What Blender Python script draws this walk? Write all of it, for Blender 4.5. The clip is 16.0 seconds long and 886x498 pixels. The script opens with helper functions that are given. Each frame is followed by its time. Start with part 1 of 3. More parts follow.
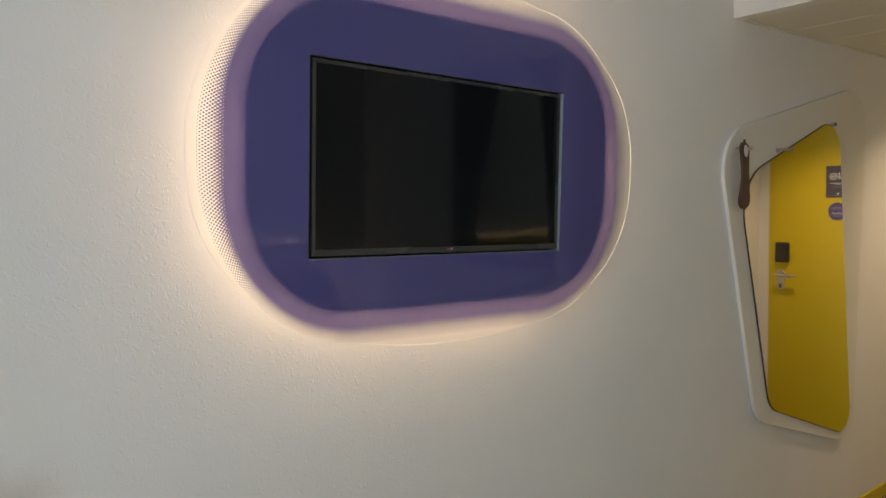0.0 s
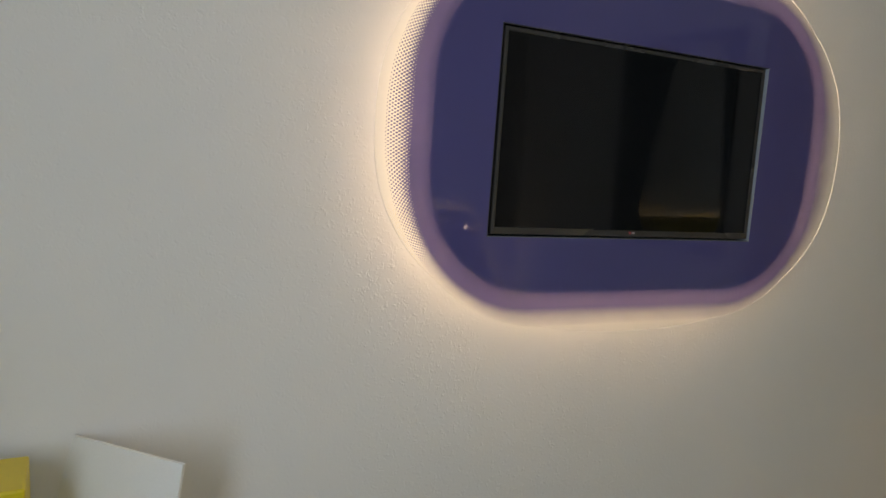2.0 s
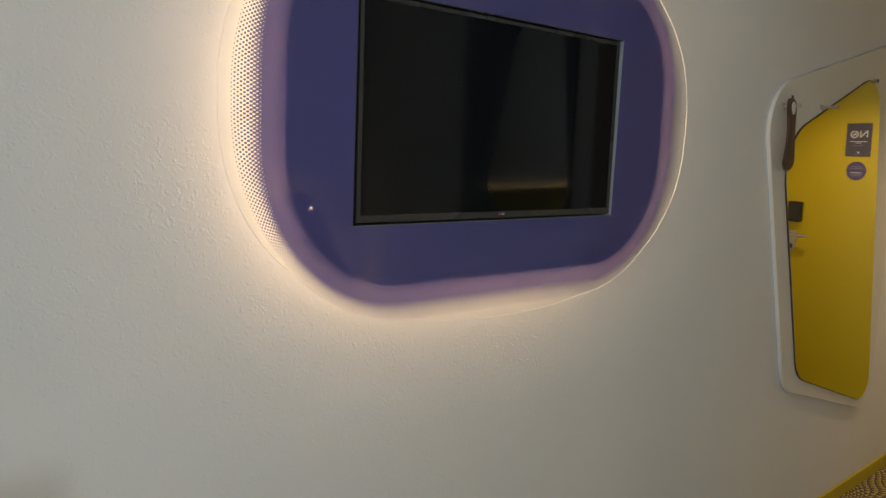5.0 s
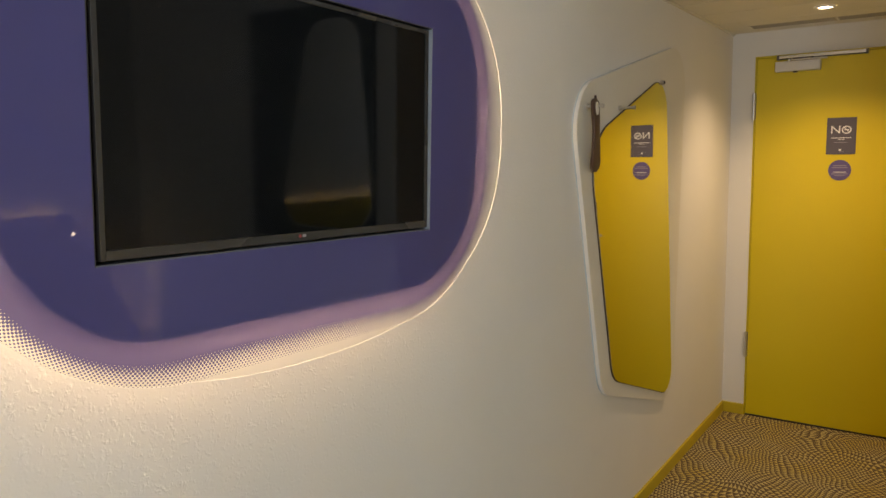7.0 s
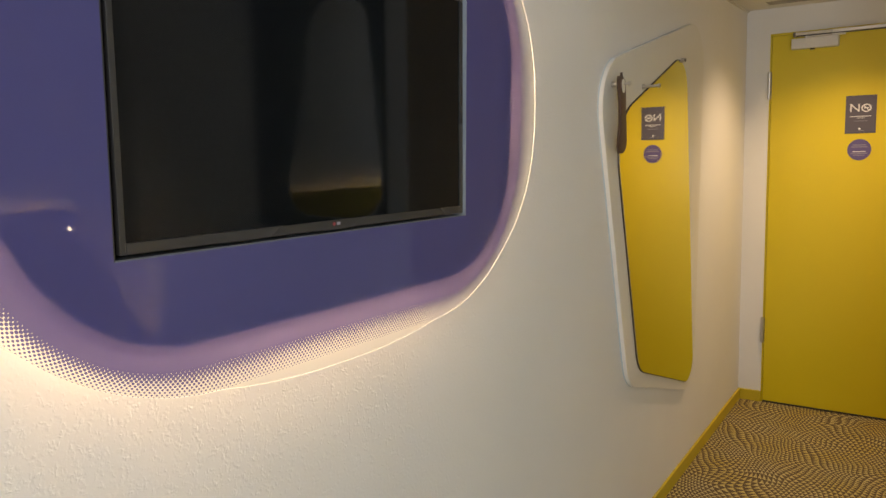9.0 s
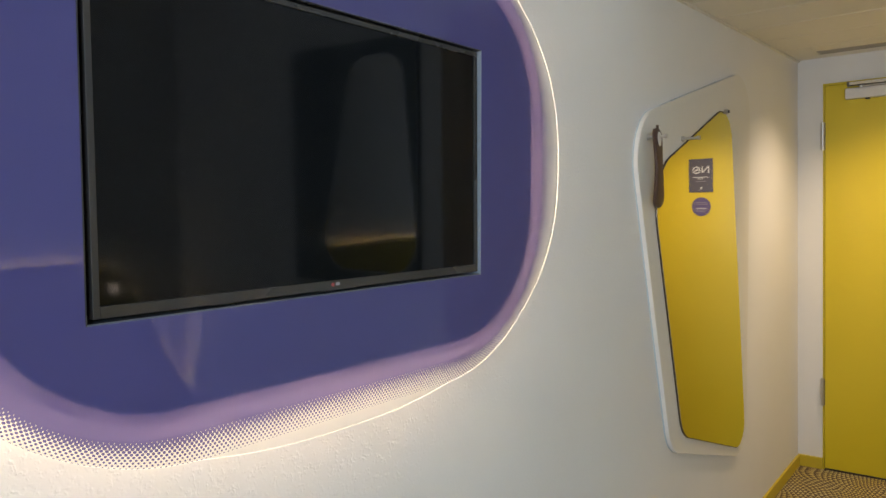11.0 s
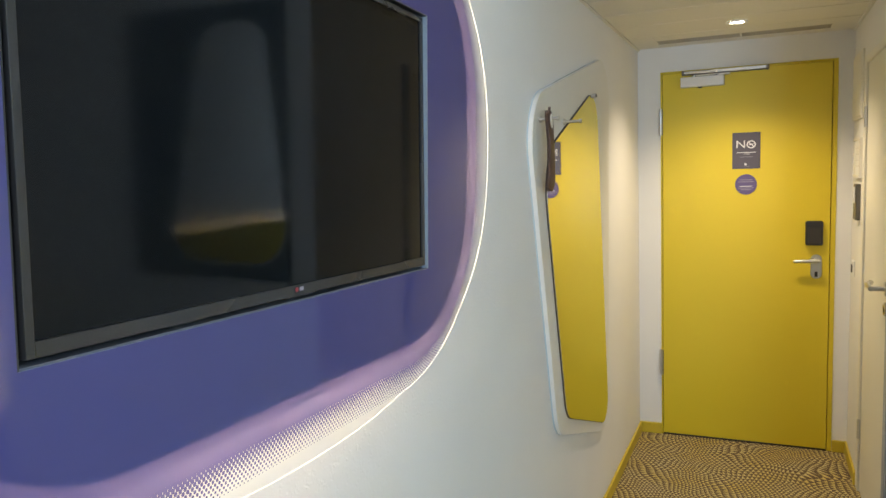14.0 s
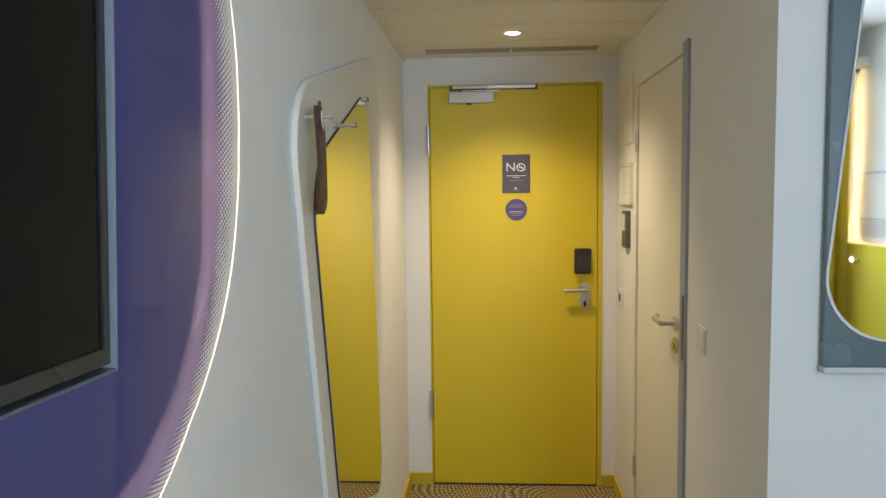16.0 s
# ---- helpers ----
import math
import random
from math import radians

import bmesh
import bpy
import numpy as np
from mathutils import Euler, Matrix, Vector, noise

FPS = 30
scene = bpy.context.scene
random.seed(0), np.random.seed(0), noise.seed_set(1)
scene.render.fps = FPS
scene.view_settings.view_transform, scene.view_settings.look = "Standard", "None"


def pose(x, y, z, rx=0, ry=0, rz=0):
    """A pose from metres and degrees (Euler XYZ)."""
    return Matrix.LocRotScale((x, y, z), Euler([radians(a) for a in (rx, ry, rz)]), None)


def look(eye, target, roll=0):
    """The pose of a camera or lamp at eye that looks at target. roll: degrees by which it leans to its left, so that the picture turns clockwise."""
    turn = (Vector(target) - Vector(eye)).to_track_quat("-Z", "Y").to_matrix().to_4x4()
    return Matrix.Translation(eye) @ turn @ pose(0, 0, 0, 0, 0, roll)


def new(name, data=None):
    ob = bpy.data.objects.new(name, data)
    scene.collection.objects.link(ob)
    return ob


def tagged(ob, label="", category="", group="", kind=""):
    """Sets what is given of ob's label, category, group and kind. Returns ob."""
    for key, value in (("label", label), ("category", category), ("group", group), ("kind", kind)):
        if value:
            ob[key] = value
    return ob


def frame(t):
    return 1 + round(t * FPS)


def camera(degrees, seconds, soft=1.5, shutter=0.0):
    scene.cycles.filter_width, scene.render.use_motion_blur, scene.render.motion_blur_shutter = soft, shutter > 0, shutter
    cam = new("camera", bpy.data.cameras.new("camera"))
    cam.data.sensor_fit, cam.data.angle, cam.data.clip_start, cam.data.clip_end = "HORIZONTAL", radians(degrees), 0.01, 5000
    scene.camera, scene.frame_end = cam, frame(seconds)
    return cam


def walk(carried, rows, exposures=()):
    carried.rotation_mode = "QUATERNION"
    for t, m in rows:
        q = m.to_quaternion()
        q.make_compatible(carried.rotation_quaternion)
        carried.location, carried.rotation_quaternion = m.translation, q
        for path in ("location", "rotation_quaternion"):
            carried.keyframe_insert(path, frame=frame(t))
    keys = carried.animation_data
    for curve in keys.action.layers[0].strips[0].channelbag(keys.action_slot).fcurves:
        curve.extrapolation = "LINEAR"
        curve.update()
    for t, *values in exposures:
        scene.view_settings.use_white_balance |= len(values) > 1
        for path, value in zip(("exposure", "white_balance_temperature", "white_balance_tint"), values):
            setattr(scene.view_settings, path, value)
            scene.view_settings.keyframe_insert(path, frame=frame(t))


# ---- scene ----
cam = camera(62.3, 16.0)
PATH = [
    (0, (1.499, -4.59, 1.509), (-0.074, -3.361, 1.384), -0.9),
    (0.5, (1.524, -4.585, 1.513), (-0.059, -3.375, 1.336), -0.8),
    (1, (1.502, -4.586, 1.507), (-0.193, -3.541, 1.319), 0.1),
    (1.5, (1.473, -4.588, 1.522), (-0.312, -3.713, 1.301), 1.1),
    (2, (1.398, -4.625, 1.53), (-0.371, -3.717, 1.31), 2.1),
    (2.5, (1.335, -4.66, 1.521), (-0.404, -3.689, 1.34), 2.4),
    (3, (1.306, -4.654, 1.53), (-0.432, -3.68, 1.355), 2.5),
    (3.5, (1.299, -4.641, 1.535), (-0.448, -3.683, 1.364), 2.5),
    (4, (1.294, -4.654, 1.54), (-0.432, -3.66, 1.356), 2.7),
    (4.5, (1.3, -4.633, 1.526), (-0.345, -3.514, 1.322), 1.4),
    (4.7, (1.29, -4.623, 1.542), (-0.297, -3.43, 1.298), 0.8),
    (6.8, (1.028, -4.395, 1.528), (-0.238, -2.867, 1.278), -1.1),
    (7, (1.047, -4.398, 1.533), (-0.083, -2.767, 1.281), -1.0),
    (7.5, (1.007, -4.42, 1.529), (0.11, -2.652, 1.268), -1.5),
    (8, (0.914, -4.375, 1.527), (-0.03, -2.635, 1.243), -1.1),
    (8.5, (0.882, -4.364, 1.517), (-0.148, -2.675, 1.222), -1.5),
    (9, (0.904, -4.35, 1.516), (-0.207, -2.711, 1.235), -1.9),
    (9.5, (0.937, -4.313, 1.516), (-0.251, -2.725, 1.26), -2.2),
    (10, (0.955, -4.277, 1.52), (-0.291, -2.726, 1.316), -2.2),
    (10.2, (0.949, -4.266, 1.521), (-0.303, -2.716, 1.344), -2.1),
    (12.3, (0.924, -4.25, 1.525), (-0.264, -2.647, 1.393), -1.6),
    (12.5, (0.892, -4.243, 1.524), (-0.292, -2.639, 1.369), -1.0),
    (13, (0.796, -4.229, 1.51), (-0.339, -2.599, 1.278), -0.5),
    (13.5, (0.705, -4.248, 1.532), (-0.201, -2.478, 1.318), -0.3),
    (14, (0.652, -4.247, 1.536), (-0.15, -2.427, 1.331), -2.0),
    (14.5, (0.567, -4.113, 1.534), (-0.144, -2.257, 1.312), -2.9),
    (15, (0.473, -3.893, 1.516), (0.05, -1.949, 1.318), -2.1),
    (15.5, (0.392, -3.738, 1.51), (0.248, -1.752, 1.329), -1.0),
    (16, (0.436, -3.698, 1.52), (0.304, -1.709, 1.362), -0.7),
]
EXPOSURES = [(0.0, -0.08, 7500, 24), (2.0, -0.29, 7700, 23), (4.7, -0.29, 7700, 23), (6.8, 0.14, 8500, 25), (9.0, 0.4, 8200, 25),
             (10.2, 0.46, 7400, 23), (12.3, 0.67, 6500, 20), (14.5, 0.83, 6400, 16), (15.2, 0.75, 6400, 17), (16.0, 0.55, 6400, 18)]
walk(cam, [(t, look(eye, target, roll)) for t, eye, target, roll in PATH], EXPOSURES)

# ---- world and lights ----
world = bpy.data.worlds.new("sky")
scene.world = world
world.use_nodes = True
wn, wl = world.node_tree.nodes, world.node_tree.links
sky = wn.new("ShaderNodeTexSky")
sky.sky_type = "NISHITA"
sky.sun_disc = False
sky.sun_elevation, sky.sun_rotation = radians(35), radians(20)
wl.new(sky.outputs[0], wn["Background"].inputs[0])
wn["Background"].inputs[1].default_value = 0.06

DAY_W, LAMP_W, LED_E, BED_E = 35.5, 37.0, 54.0, 17.0

day = bpy.data.lights.new("window_daylight", "AREA")
day.shape, day.size, day.size_y, day.energy, day.color = "RECTANGLE", 0.78, 1.35, DAY_W, (0.55, 0.78, 1.0)
new("window_daylight", day).matrix_world = look((1.9, -5.49, 1.6), (1.9, 0, 1.5))

spot = bpy.data.lights.new("downlight_beam", "SPOT")
spot.energy, spot.color, spot.spot_size, spot.spot_blend, spot.shadow_soft_size = LAMP_W, (1.0, 0.84, 0.57), radians(124), 1.0, 0.04
new("downlight_beam", spot).matrix_world = look((0.53, -0.56, 2.155), (0.53, -0.56, 0))


# ---- materials ----
class Nodes:
    """Short forms for building a node material."""

    def __init__(self, name):
        self.mat = bpy.data.materials.new(name)
        self.mat.use_nodes = True
        self.tree = self.mat.node_tree
        self.bsdf = self.tree.nodes["Principled BSDF"]
        self.out = self.tree.nodes["Material Output"]

    def add(self, kind, operation="", data_type="", feature=""):
        node = self.tree.nodes.new("ShaderNode" + kind)
        if operation:
            node.operation = operation
        if data_type:
            node.data_type = data_type
        if feature:
            node.feature = feature
        return node

    def put(self, socket, value):
        if isinstance(value, bpy.types.NodeSocket):
            self.tree.links.new(value, socket)
        else:
            socket.default_value = value

    def math(self, op, a, b=0.0):
        node = self.add("Math", operation=op)
        self.put(node.inputs[0], a)
        self.put(node.inputs[1], b)
        return node.outputs[0]

    def place(self):
        return self.add("NewGeometry").outputs["Position"]

    def noise(self, scale, detail=3.0, vector=None):
        node = self.add("TexNoise")
        self.put(node.inputs["Vector"], vector or self.place())
        node.inputs["Scale"].default_value = scale
        node.inputs["Detail"].default_value = detail
        return node.outputs["Fac"]

    def span(self, fac, low, high):
        node = self.add("MapRange")
        self.put(node.inputs[0], fac)
        node.inputs[1].default_value, node.inputs[2].default_value = 0.3, 0.7
        node.inputs[3].default_value, node.inputs[4].default_value = low, high
        return node.outputs[0]

    def mix(self, fac, a, b):
        node = self.add("Mix", data_type="RGBA")
        self.put(node.inputs[0], fac)
        self.put(node.inputs[6], a if isinstance(a, bpy.types.NodeSocket) else (*a, 1))
        self.put(node.inputs[7], b if isinstance(b, bpy.types.NodeSocket) else (*b, 1))
        return node.outputs[2]

    def bump(self, height, strength, distance):
        node = self.add("Bump")
        node.inputs["Strength"].default_value = strength
        node.inputs["Distance"].default_value = distance
        self.put(node.inputs["Height"], height)
        self.tree.links.new(node.outputs[0], self.bsdf.inputs["Normal"])


def surface(name, colour, rough=0.5, metal=0.0, vary=0.12, grain=60.0, wear=2.0, relief=0.1, depth=0.0006, gloss_vary=0.1):
    """Paint, plastic, metal or cloth with variation at two scales."""
    n = Nodes(name)
    dark = tuple(c * (1 - vary) for c in colour)
    light = tuple(min(1, c * (1 + vary * 0.6)) for c in colour)
    fine, broad = n.noise(grain, 4), n.noise(wear, 5)
    both = n.math("ADD", n.math("MULTIPLY", fine, 0.4), n.math("MULTIPLY", broad, 0.6))
    n.put(n.bsdf.inputs["Base Color"], n.mix(n.span(both, 0, 1), dark, light))
    n.put(n.bsdf.inputs["Roughness"], n.span(broad, max(0.02, rough - gloss_vary), min(1, rough + gloss_vary)))
    n.bsdf.inputs["Metallic"].default_value = metal
    if relief:
        n.bump(fine, relief, depth)
    return n.mat


def plaster(name, colour, chip):
    """Painted woodchip wallpaper: fine grain with scattered raised chips."""
    n = Nodes(name)
    grain, broad = n.noise(170, 5), n.noise(1.6, 4)
    chips = n.add("TexVoronoi", feature="SMOOTH_F1")
    warp = n.add("VectorMath", operation="ADD")
    colour_noise = n.add("TexNoise")
    n.put(colour_noise.inputs["Vector"], n.place())
    colour_noise.inputs["Scale"].default_value = 70
    shift = n.add("VectorMath", operation="SCALE")
    n.put(shift.inputs[0], colour_noise.outputs["Color"])
    shift.inputs["Scale"].default_value = 0.02
    n.put(warp.inputs[0], n.place())
    n.put(warp.inputs[1], shift.outputs[0])
    n.put(chips.inputs["Vector"], warp.outputs[0])
    chips.inputs["Scale"].default_value = 155
    lump = n.math("MULTIPLY", n.math("SUBTRACT", 0.5, chips.outputs["Distance"]), n.math("MAXIMUM", n.span(n.noise(60, 3), -0.9, 1.8), 0.0))
    height = n.math("ADD", n.math("MULTIPLY", lump, chip), n.math("MULTIPLY", grain, 0.16))
    n.put(n.bsdf.inputs["Base Color"], n.mix(n.span(broad, 0, 1), tuple(c * 0.95 for c in colour), colour))
    n.bsdf.inputs["Roughness"].default_value = 0.75
    n.bump(height, 0.27, 0.0024)
    return n.mat


def carpet_material():
    """Cream and yellow triangles in warped rows on brown pile."""
    n = Nodes("triangle_carpet")
    swirl = n.add("TexNoise")
    n.put(swirl.inputs["Vector"], n.place())
    swirl.inputs["Scale"].default_value, swirl.inputs["Detail"].default_value = 3.2, 0.6
    centred = n.add("VectorMath", operation="SUBTRACT")
    n.put(centred.inputs[0], swirl.outputs["Color"])
    centred.inputs[1].default_value = (0.5, 0.5, 0.5)
    push = n.add("VectorMath", operation="SCALE")
    n.put(push.inputs[0], centred.outputs[0])
    push.inputs["Scale"].default_value = 0.24
    moved = n.add("VectorMath", operation="ADD")
    n.put(moved.inputs[0], n.place())
    n.put(moved.inputs[1], push.outputs[0])
    axes = n.add("SeparateXYZ")
    n.put(axes.inputs[0], moved.outputs[0])
    u, v = n.math("MULTIPLY", axes.outputs[0], 43), n.math("MULTIPLY", axes.outputs[1], 43)
    row = n.math("FLOOR", v)
    u = n.math("ADD", u, n.math("MULTIPLY", row, 0.5))
    across = n.math("ABSOLUTE", n.math("SUBTRACT", n.math("FRACT", u), 0.5))
    up = n.math("MULTIPLY", n.math("FRACT", v), 0.5)
    inside = n.math("MULTIPLY", n.math("SUBTRACT", n.math("SUBTRACT", 0.49, up), across), 9)
    node = n.add("Clamp")
    n.put(node.inputs[0], inside)
    tint = n.mix(n.span(n.noise(4, 2), 0, 1), (0.66, 0.57, 0.33), (0.70, 0.53, 0.14))
    pile = n.noise(420, 3)
    base = n.mix(node.outputs[0], (0.13, 0.085, 0.045), tint)
    n.put(n.bsdf.inputs["Base Color"], n.mix(n.span(pile, 0, 0.45), base, (0.10, 0.065, 0.03)))
    n.bsdf.inputs["Roughness"].default_value = 0.95
    n.bump(pile, 0.7, 0.003)
    return n.mat


def print_material(dotted):
    """Violet print on the back of clear acrylic, solid or fading out in rows of dots."""
    n = Nodes("dotted_violet_print" if dotted else "violet_print")
    n.put(n.bsdf.inputs["Base Color"], n.mix(n.span(n.noise(3, 4), 0, 1), (0.096, 0.090, 0.262), (0.104, 0.097, 0.28)))
    n.put(n.bsdf.inputs["Roughness"], n.span(n.noise(5, 4), 0.015, 0.03))
    n.bsdf.inputs["IOR"].default_value = 1.45
    glow = n.add("BsdfTranslucent")
    glow.inputs[0].default_value = (0.22, 0.185, 0.34, 1)
    both = n.add("MixShader")
    both.inputs[0].default_value = 0.19 if dotted else 0.25
    n.tree.links.new(n.bsdf.outputs[0], both.inputs[1])
    n.tree.links.new(glow.outputs[0], both.inputs[2])
    if not dotted:
        n.tree.links.new(both.outputs[0], n.out.inputs[0])
        return n.mat
    uv = n.add("UVMap")
    axes = n.add("SeparateXYZ")
    n.put(axes.inputs[0], uv.outputs[0])
    size = n.math("SUBTRACT", 0.0037, n.math("MULTIPLY", n.math("POWER", axes.outputs[1], 0.75), 0.0023))
    inks = []
    for shift in (0.0, 0.5):
        du = n.math("MULTIPLY", n.math("SUBTRACT", n.math("FRACT", n.math("ADD", axes.outputs[0], shift)), 0.5), 0.0067)
        row = n.math("ADD", n.math("MULTIPLY", axes.outputs[1], 5.0), shift)
        dv = n.math("MULTIPLY", n.math("SUBTRACT", n.math("FRACT", row), 0.5), 0.0080)
        away = n.math("SQRT", n.math("ADD", n.math("MULTIPLY", du, du), n.math("MULTIPLY", dv, dv)))
        inks.append(n.math("MULTIPLY", n.math("SUBTRACT", size, away), 2000))
    ink = n.add("Clamp")
    n.put(ink.inputs[0], n.math("MAXIMUM", *inks))
    last = n.add("MixShader")
    n.put(last.inputs[0], ink.outputs[0])
    n.tree.links.new(clear_shader(n), last.inputs[1])
    n.tree.links.new(both.outputs[0], last.inputs[2])
    n.tree.links.new(last.outputs[0], n.out.inputs[0])
    return n.mat


def clear_shader(n):
    see, shine, milk = n.add("BsdfTransparent"), n.add("BsdfGlossy"), n.add("BsdfTranslucent")
    see.inputs[0].default_value = (0.97, 0.98, 0.98, 1)
    shine.inputs["Roughness"].default_value = 0.06
    one, two = n.add("MixShader"), n.add("MixShader")
    one.inputs[0].default_value = 0.05
    two.inputs[0].default_value = 0.05
    n.tree.links.new(see.outputs[0], one.inputs[1])
    n.tree.links.new(shine.outputs[0], one.inputs[2])
    n.tree.links.new(one.outputs[0], two.inputs[1])
    n.tree.links.new(milk.outputs[0], two.inputs[2])
    return two.outputs[0]


def clear_material():
    n = Nodes("clear_acrylic")
    n.tree.links.new(clear_shader(n), n.out.inputs[0])
    return n.mat


def edge_material():
    """The cut edge of clear acrylic, which gathers light."""
    n = Nodes("acrylic_edge")
    n.bsdf.inputs["Base Color"].default_value = (0.8, 0.86, 0.88, 1)
    n.bsdf.inputs["Roughness"].default_value = 0.3
    glow = n.add("BsdfTranslucent")
    glow.inputs[0].default_value = (0.95, 0.93, 0.88, 1)
    both = n.add("MixShader")
    both.inputs[0].default_value = 0.27
    n.tree.links.new(n.bsdf.outputs[0], both.inputs[1])
    n.tree.links.new(glow.outputs[0], both.inputs[2])
    n.tree.links.new(both.outputs[0], n.out.inputs[0])
    return n.mat


def dimmer_material():
    """Milky sheet that lets part of the light through, added to half-dim a band."""
    n = Nodes("milky_dimming_sheet")
    see, glow, both = n.add("BsdfTransparent"), n.add("BsdfTranslucent"), n.add("MixShader")
    see.inputs[0].default_value = (0.7, 0.68, 0.7, 1)
    glow.inputs[0].default_value = (0.5, 0.48, 0.5, 1)
    both.inputs[0].default_value = 0.6
    n.tree.links.new(see.outputs[0], both.inputs[1])
    n.tree.links.new(glow.outputs[0], both.inputs[2])
    n.tree.links.new(both.outputs[0], n.out.inputs[0])
    return n.mat


def glowing(name, colour, strength):
    n = Nodes(name)
    n.bsdf.inputs["Base Color"].default_value = (0.8, 0.8, 0.8, 1)
    n.bsdf.inputs["Emission Color"].default_value = (*colour, 1)
    n.bsdf.inputs["Emission Strength"].default_value = strength
    return n.mat


WALL = plaster("white_woodchip_wall", (0.80, 0.79, 0.76), 1.0)
SMOOTH = plaster("white_smooth_wall", (0.80, 0.79, 0.76), 0.12)
CEIL = surface("cream_ceiling_board", (0.74, 0.71, 0.62), 0.6, vary=0.03, relief=0.05)
CARPET = carpet_material()
YELLOW = surface("yellow_satin_paint", (0.66, 0.51, 0.018), 0.38, vary=0.05, grain=240, wear=1.2, relief=0.06, depth=0.0003)
SKIRT = surface("yellow_skirting_paint", (0.58, 0.44, 0.03), 0.45, vary=0.1, grain=120, wear=5)
YELLOW_CLOTH = surface("yellow_cloth", (0.62, 0.46, 0.02), 0.85, vary=0.12, grain=300, relief=0.4)
CREAM = surface("cream_door_laminate", (0.77, 0.74, 0.64), 0.42, vary=0.04, grain=140, relief=0.05)
STEEL = surface("brushed_steel", (0.62, 0.61, 0.59), 0.3, 1.0, vary=0.1, grain=200)
GREY_FRAME = surface("grey_blue_steel_frame", (0.33, 0.36, 0.43), 0.45, vary=0.08, grain=80)
DARK_STEEL = surface("dark_steel", (0.16, 0.15, 0.14), 0.4, 0.8, vary=0.15)
SILVER = surface("silver_grey_paint", (0.62, 0.61, 0.58), 0.4, 0.3, vary=0.06)
BLACK = surface("black_plastic", (0.022, 0.022, 0.023), 0.35, vary=0.25, grain=300)
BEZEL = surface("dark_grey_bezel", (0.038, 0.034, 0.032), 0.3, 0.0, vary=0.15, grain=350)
# recess lining tones: shade at the bottom, daylight on the right, put into colour
LINING_DIM = surface("shaded_blue_grey_lining", (0.13, 0.14, 0.165), 0.4, 0.0, vary=0.08)
LINING_LIT = surface("daylit_blue_grey_lining", (0.36, 0.41, 0.47), 0.35, 0.1, vary=0.06)
SCREEN = surface("glossy_dark_screen", (0.004, 0.004, 0.0045), 0.06, vary=0.1, relief=0, gloss_vary=0.03)
SCREEN.node_tree.nodes["Principled BSDF"].inputs["IOR"].default_value = 1.29
VIOLET = print_material(False)
DOTS = print_material(True)
CLEAR = clear_material()
EDGE = edge_material()
LED = glowing("warm_led_strip", (1.0, 0.80, 0.52), LED_E)
BED_LED = glowing("warm_bed_led", (1.0, 0.82, 0.48), BED_E)
BULB = glowing("warm_downlight_lens", (1.0, 0.85, 0.6), 12.0)
READING = glowing("reading_light_lens", (1.0, 0.9, 0.72), 45.0)
PLATE_EDGE = surface("blue_grey_acrylic_edge", (0.50, 0.60, 0.66), 0.25, vary=0.05, relief=0)
MILK = surface("milky_acrylic", (0.74, 0.72, 0.66), 0.5, vary=0.03, relief=0)
MIRROR = surface("silvered_mirror", (0.88, 0.89, 0.87), 0.025, 1.0, vary=0.01, relief=0, gloss_vary=0.005)
RUBBER = surface("dark_mirror_edge", (0.05, 0.035, 0.025), 0.5)
TEAL = surface("dark_teal_glass", (0.125, 0.175, 0.19), 0.22, vary=0.06, wear=3, relief=0)
LEATHER = surface("brown_leather", (0.095, 0.05, 0.036), 0.5, vary=0.4, grain=160, wear=18, relief=0.4, depth=0.001)
SIGN = surface("grey_violet_sign", (0.085, 0.075, 0.10), 0.4, vary=0.08, relief=0)
SEAL = surface("violet_sticker", (0.10, 0.075, 0.21), 0.4, vary=0.12, relief=0)
DIMMER_MILK = dimmer_material()
PRINT = surface("pale_print", (0.72, 0.71, 0.74), 0.5, vary=0.03, relief=0)
DIM_PRINT = surface("dim_print", (0.28, 0.26, 0.32), 0.5, vary=0.03, relief=0)
WHITE = surface("white_plastic", (0.78, 0.78, 0.76), 0.4, vary=0.04, grain=200)
CARD = surface("white_card", (0.80, 0.80, 0.77), 0.55, vary=0.04, grain=260)
RED = surface("red_mark", (0.35, 0.02, 0.03), 0.4, relief=0)
VENT = surface("tan_grey_vent", (0.46, 0.42, 0.33), 0.6)
SLOT = surface("dark_slot", (0.09, 0.085, 0.075), 0.7)


# ---- mesh helpers ----
def link(name, bm, material, smooth=False):
    bmesh.ops.recalc_face_normals(bm, faces=bm.faces)
    data = bpy.data.meshes.new(name)
    bm.to_mesh(data)
    bm.free()
    for m in (material if isinstance(material, (list, tuple)) else [material]):
        data.materials.append(m)
    if smooth:
        data.polygons.foreach_set("use_smooth", [True] * len(data.polygons))
        data.set_sharp_from_angle(angle=radians(35))
    return new(name, data)


def part(name, bm, material, parent, label="", smooth=False):
    ob = link(name, bm, material, smooth)
    ob.parent = parent
    ob.matrix_parent_inverse = Matrix.Translation(parent.location).inverted() if parent.parent is None else Matrix()
    return tagged(ob, label)


def thing(name, at, label, category, group="", kind=""):
    ob = new(name)
    ob.empty_display_size = 0.1
    ob.location = at
    return tagged(ob, label, category, group, kind)


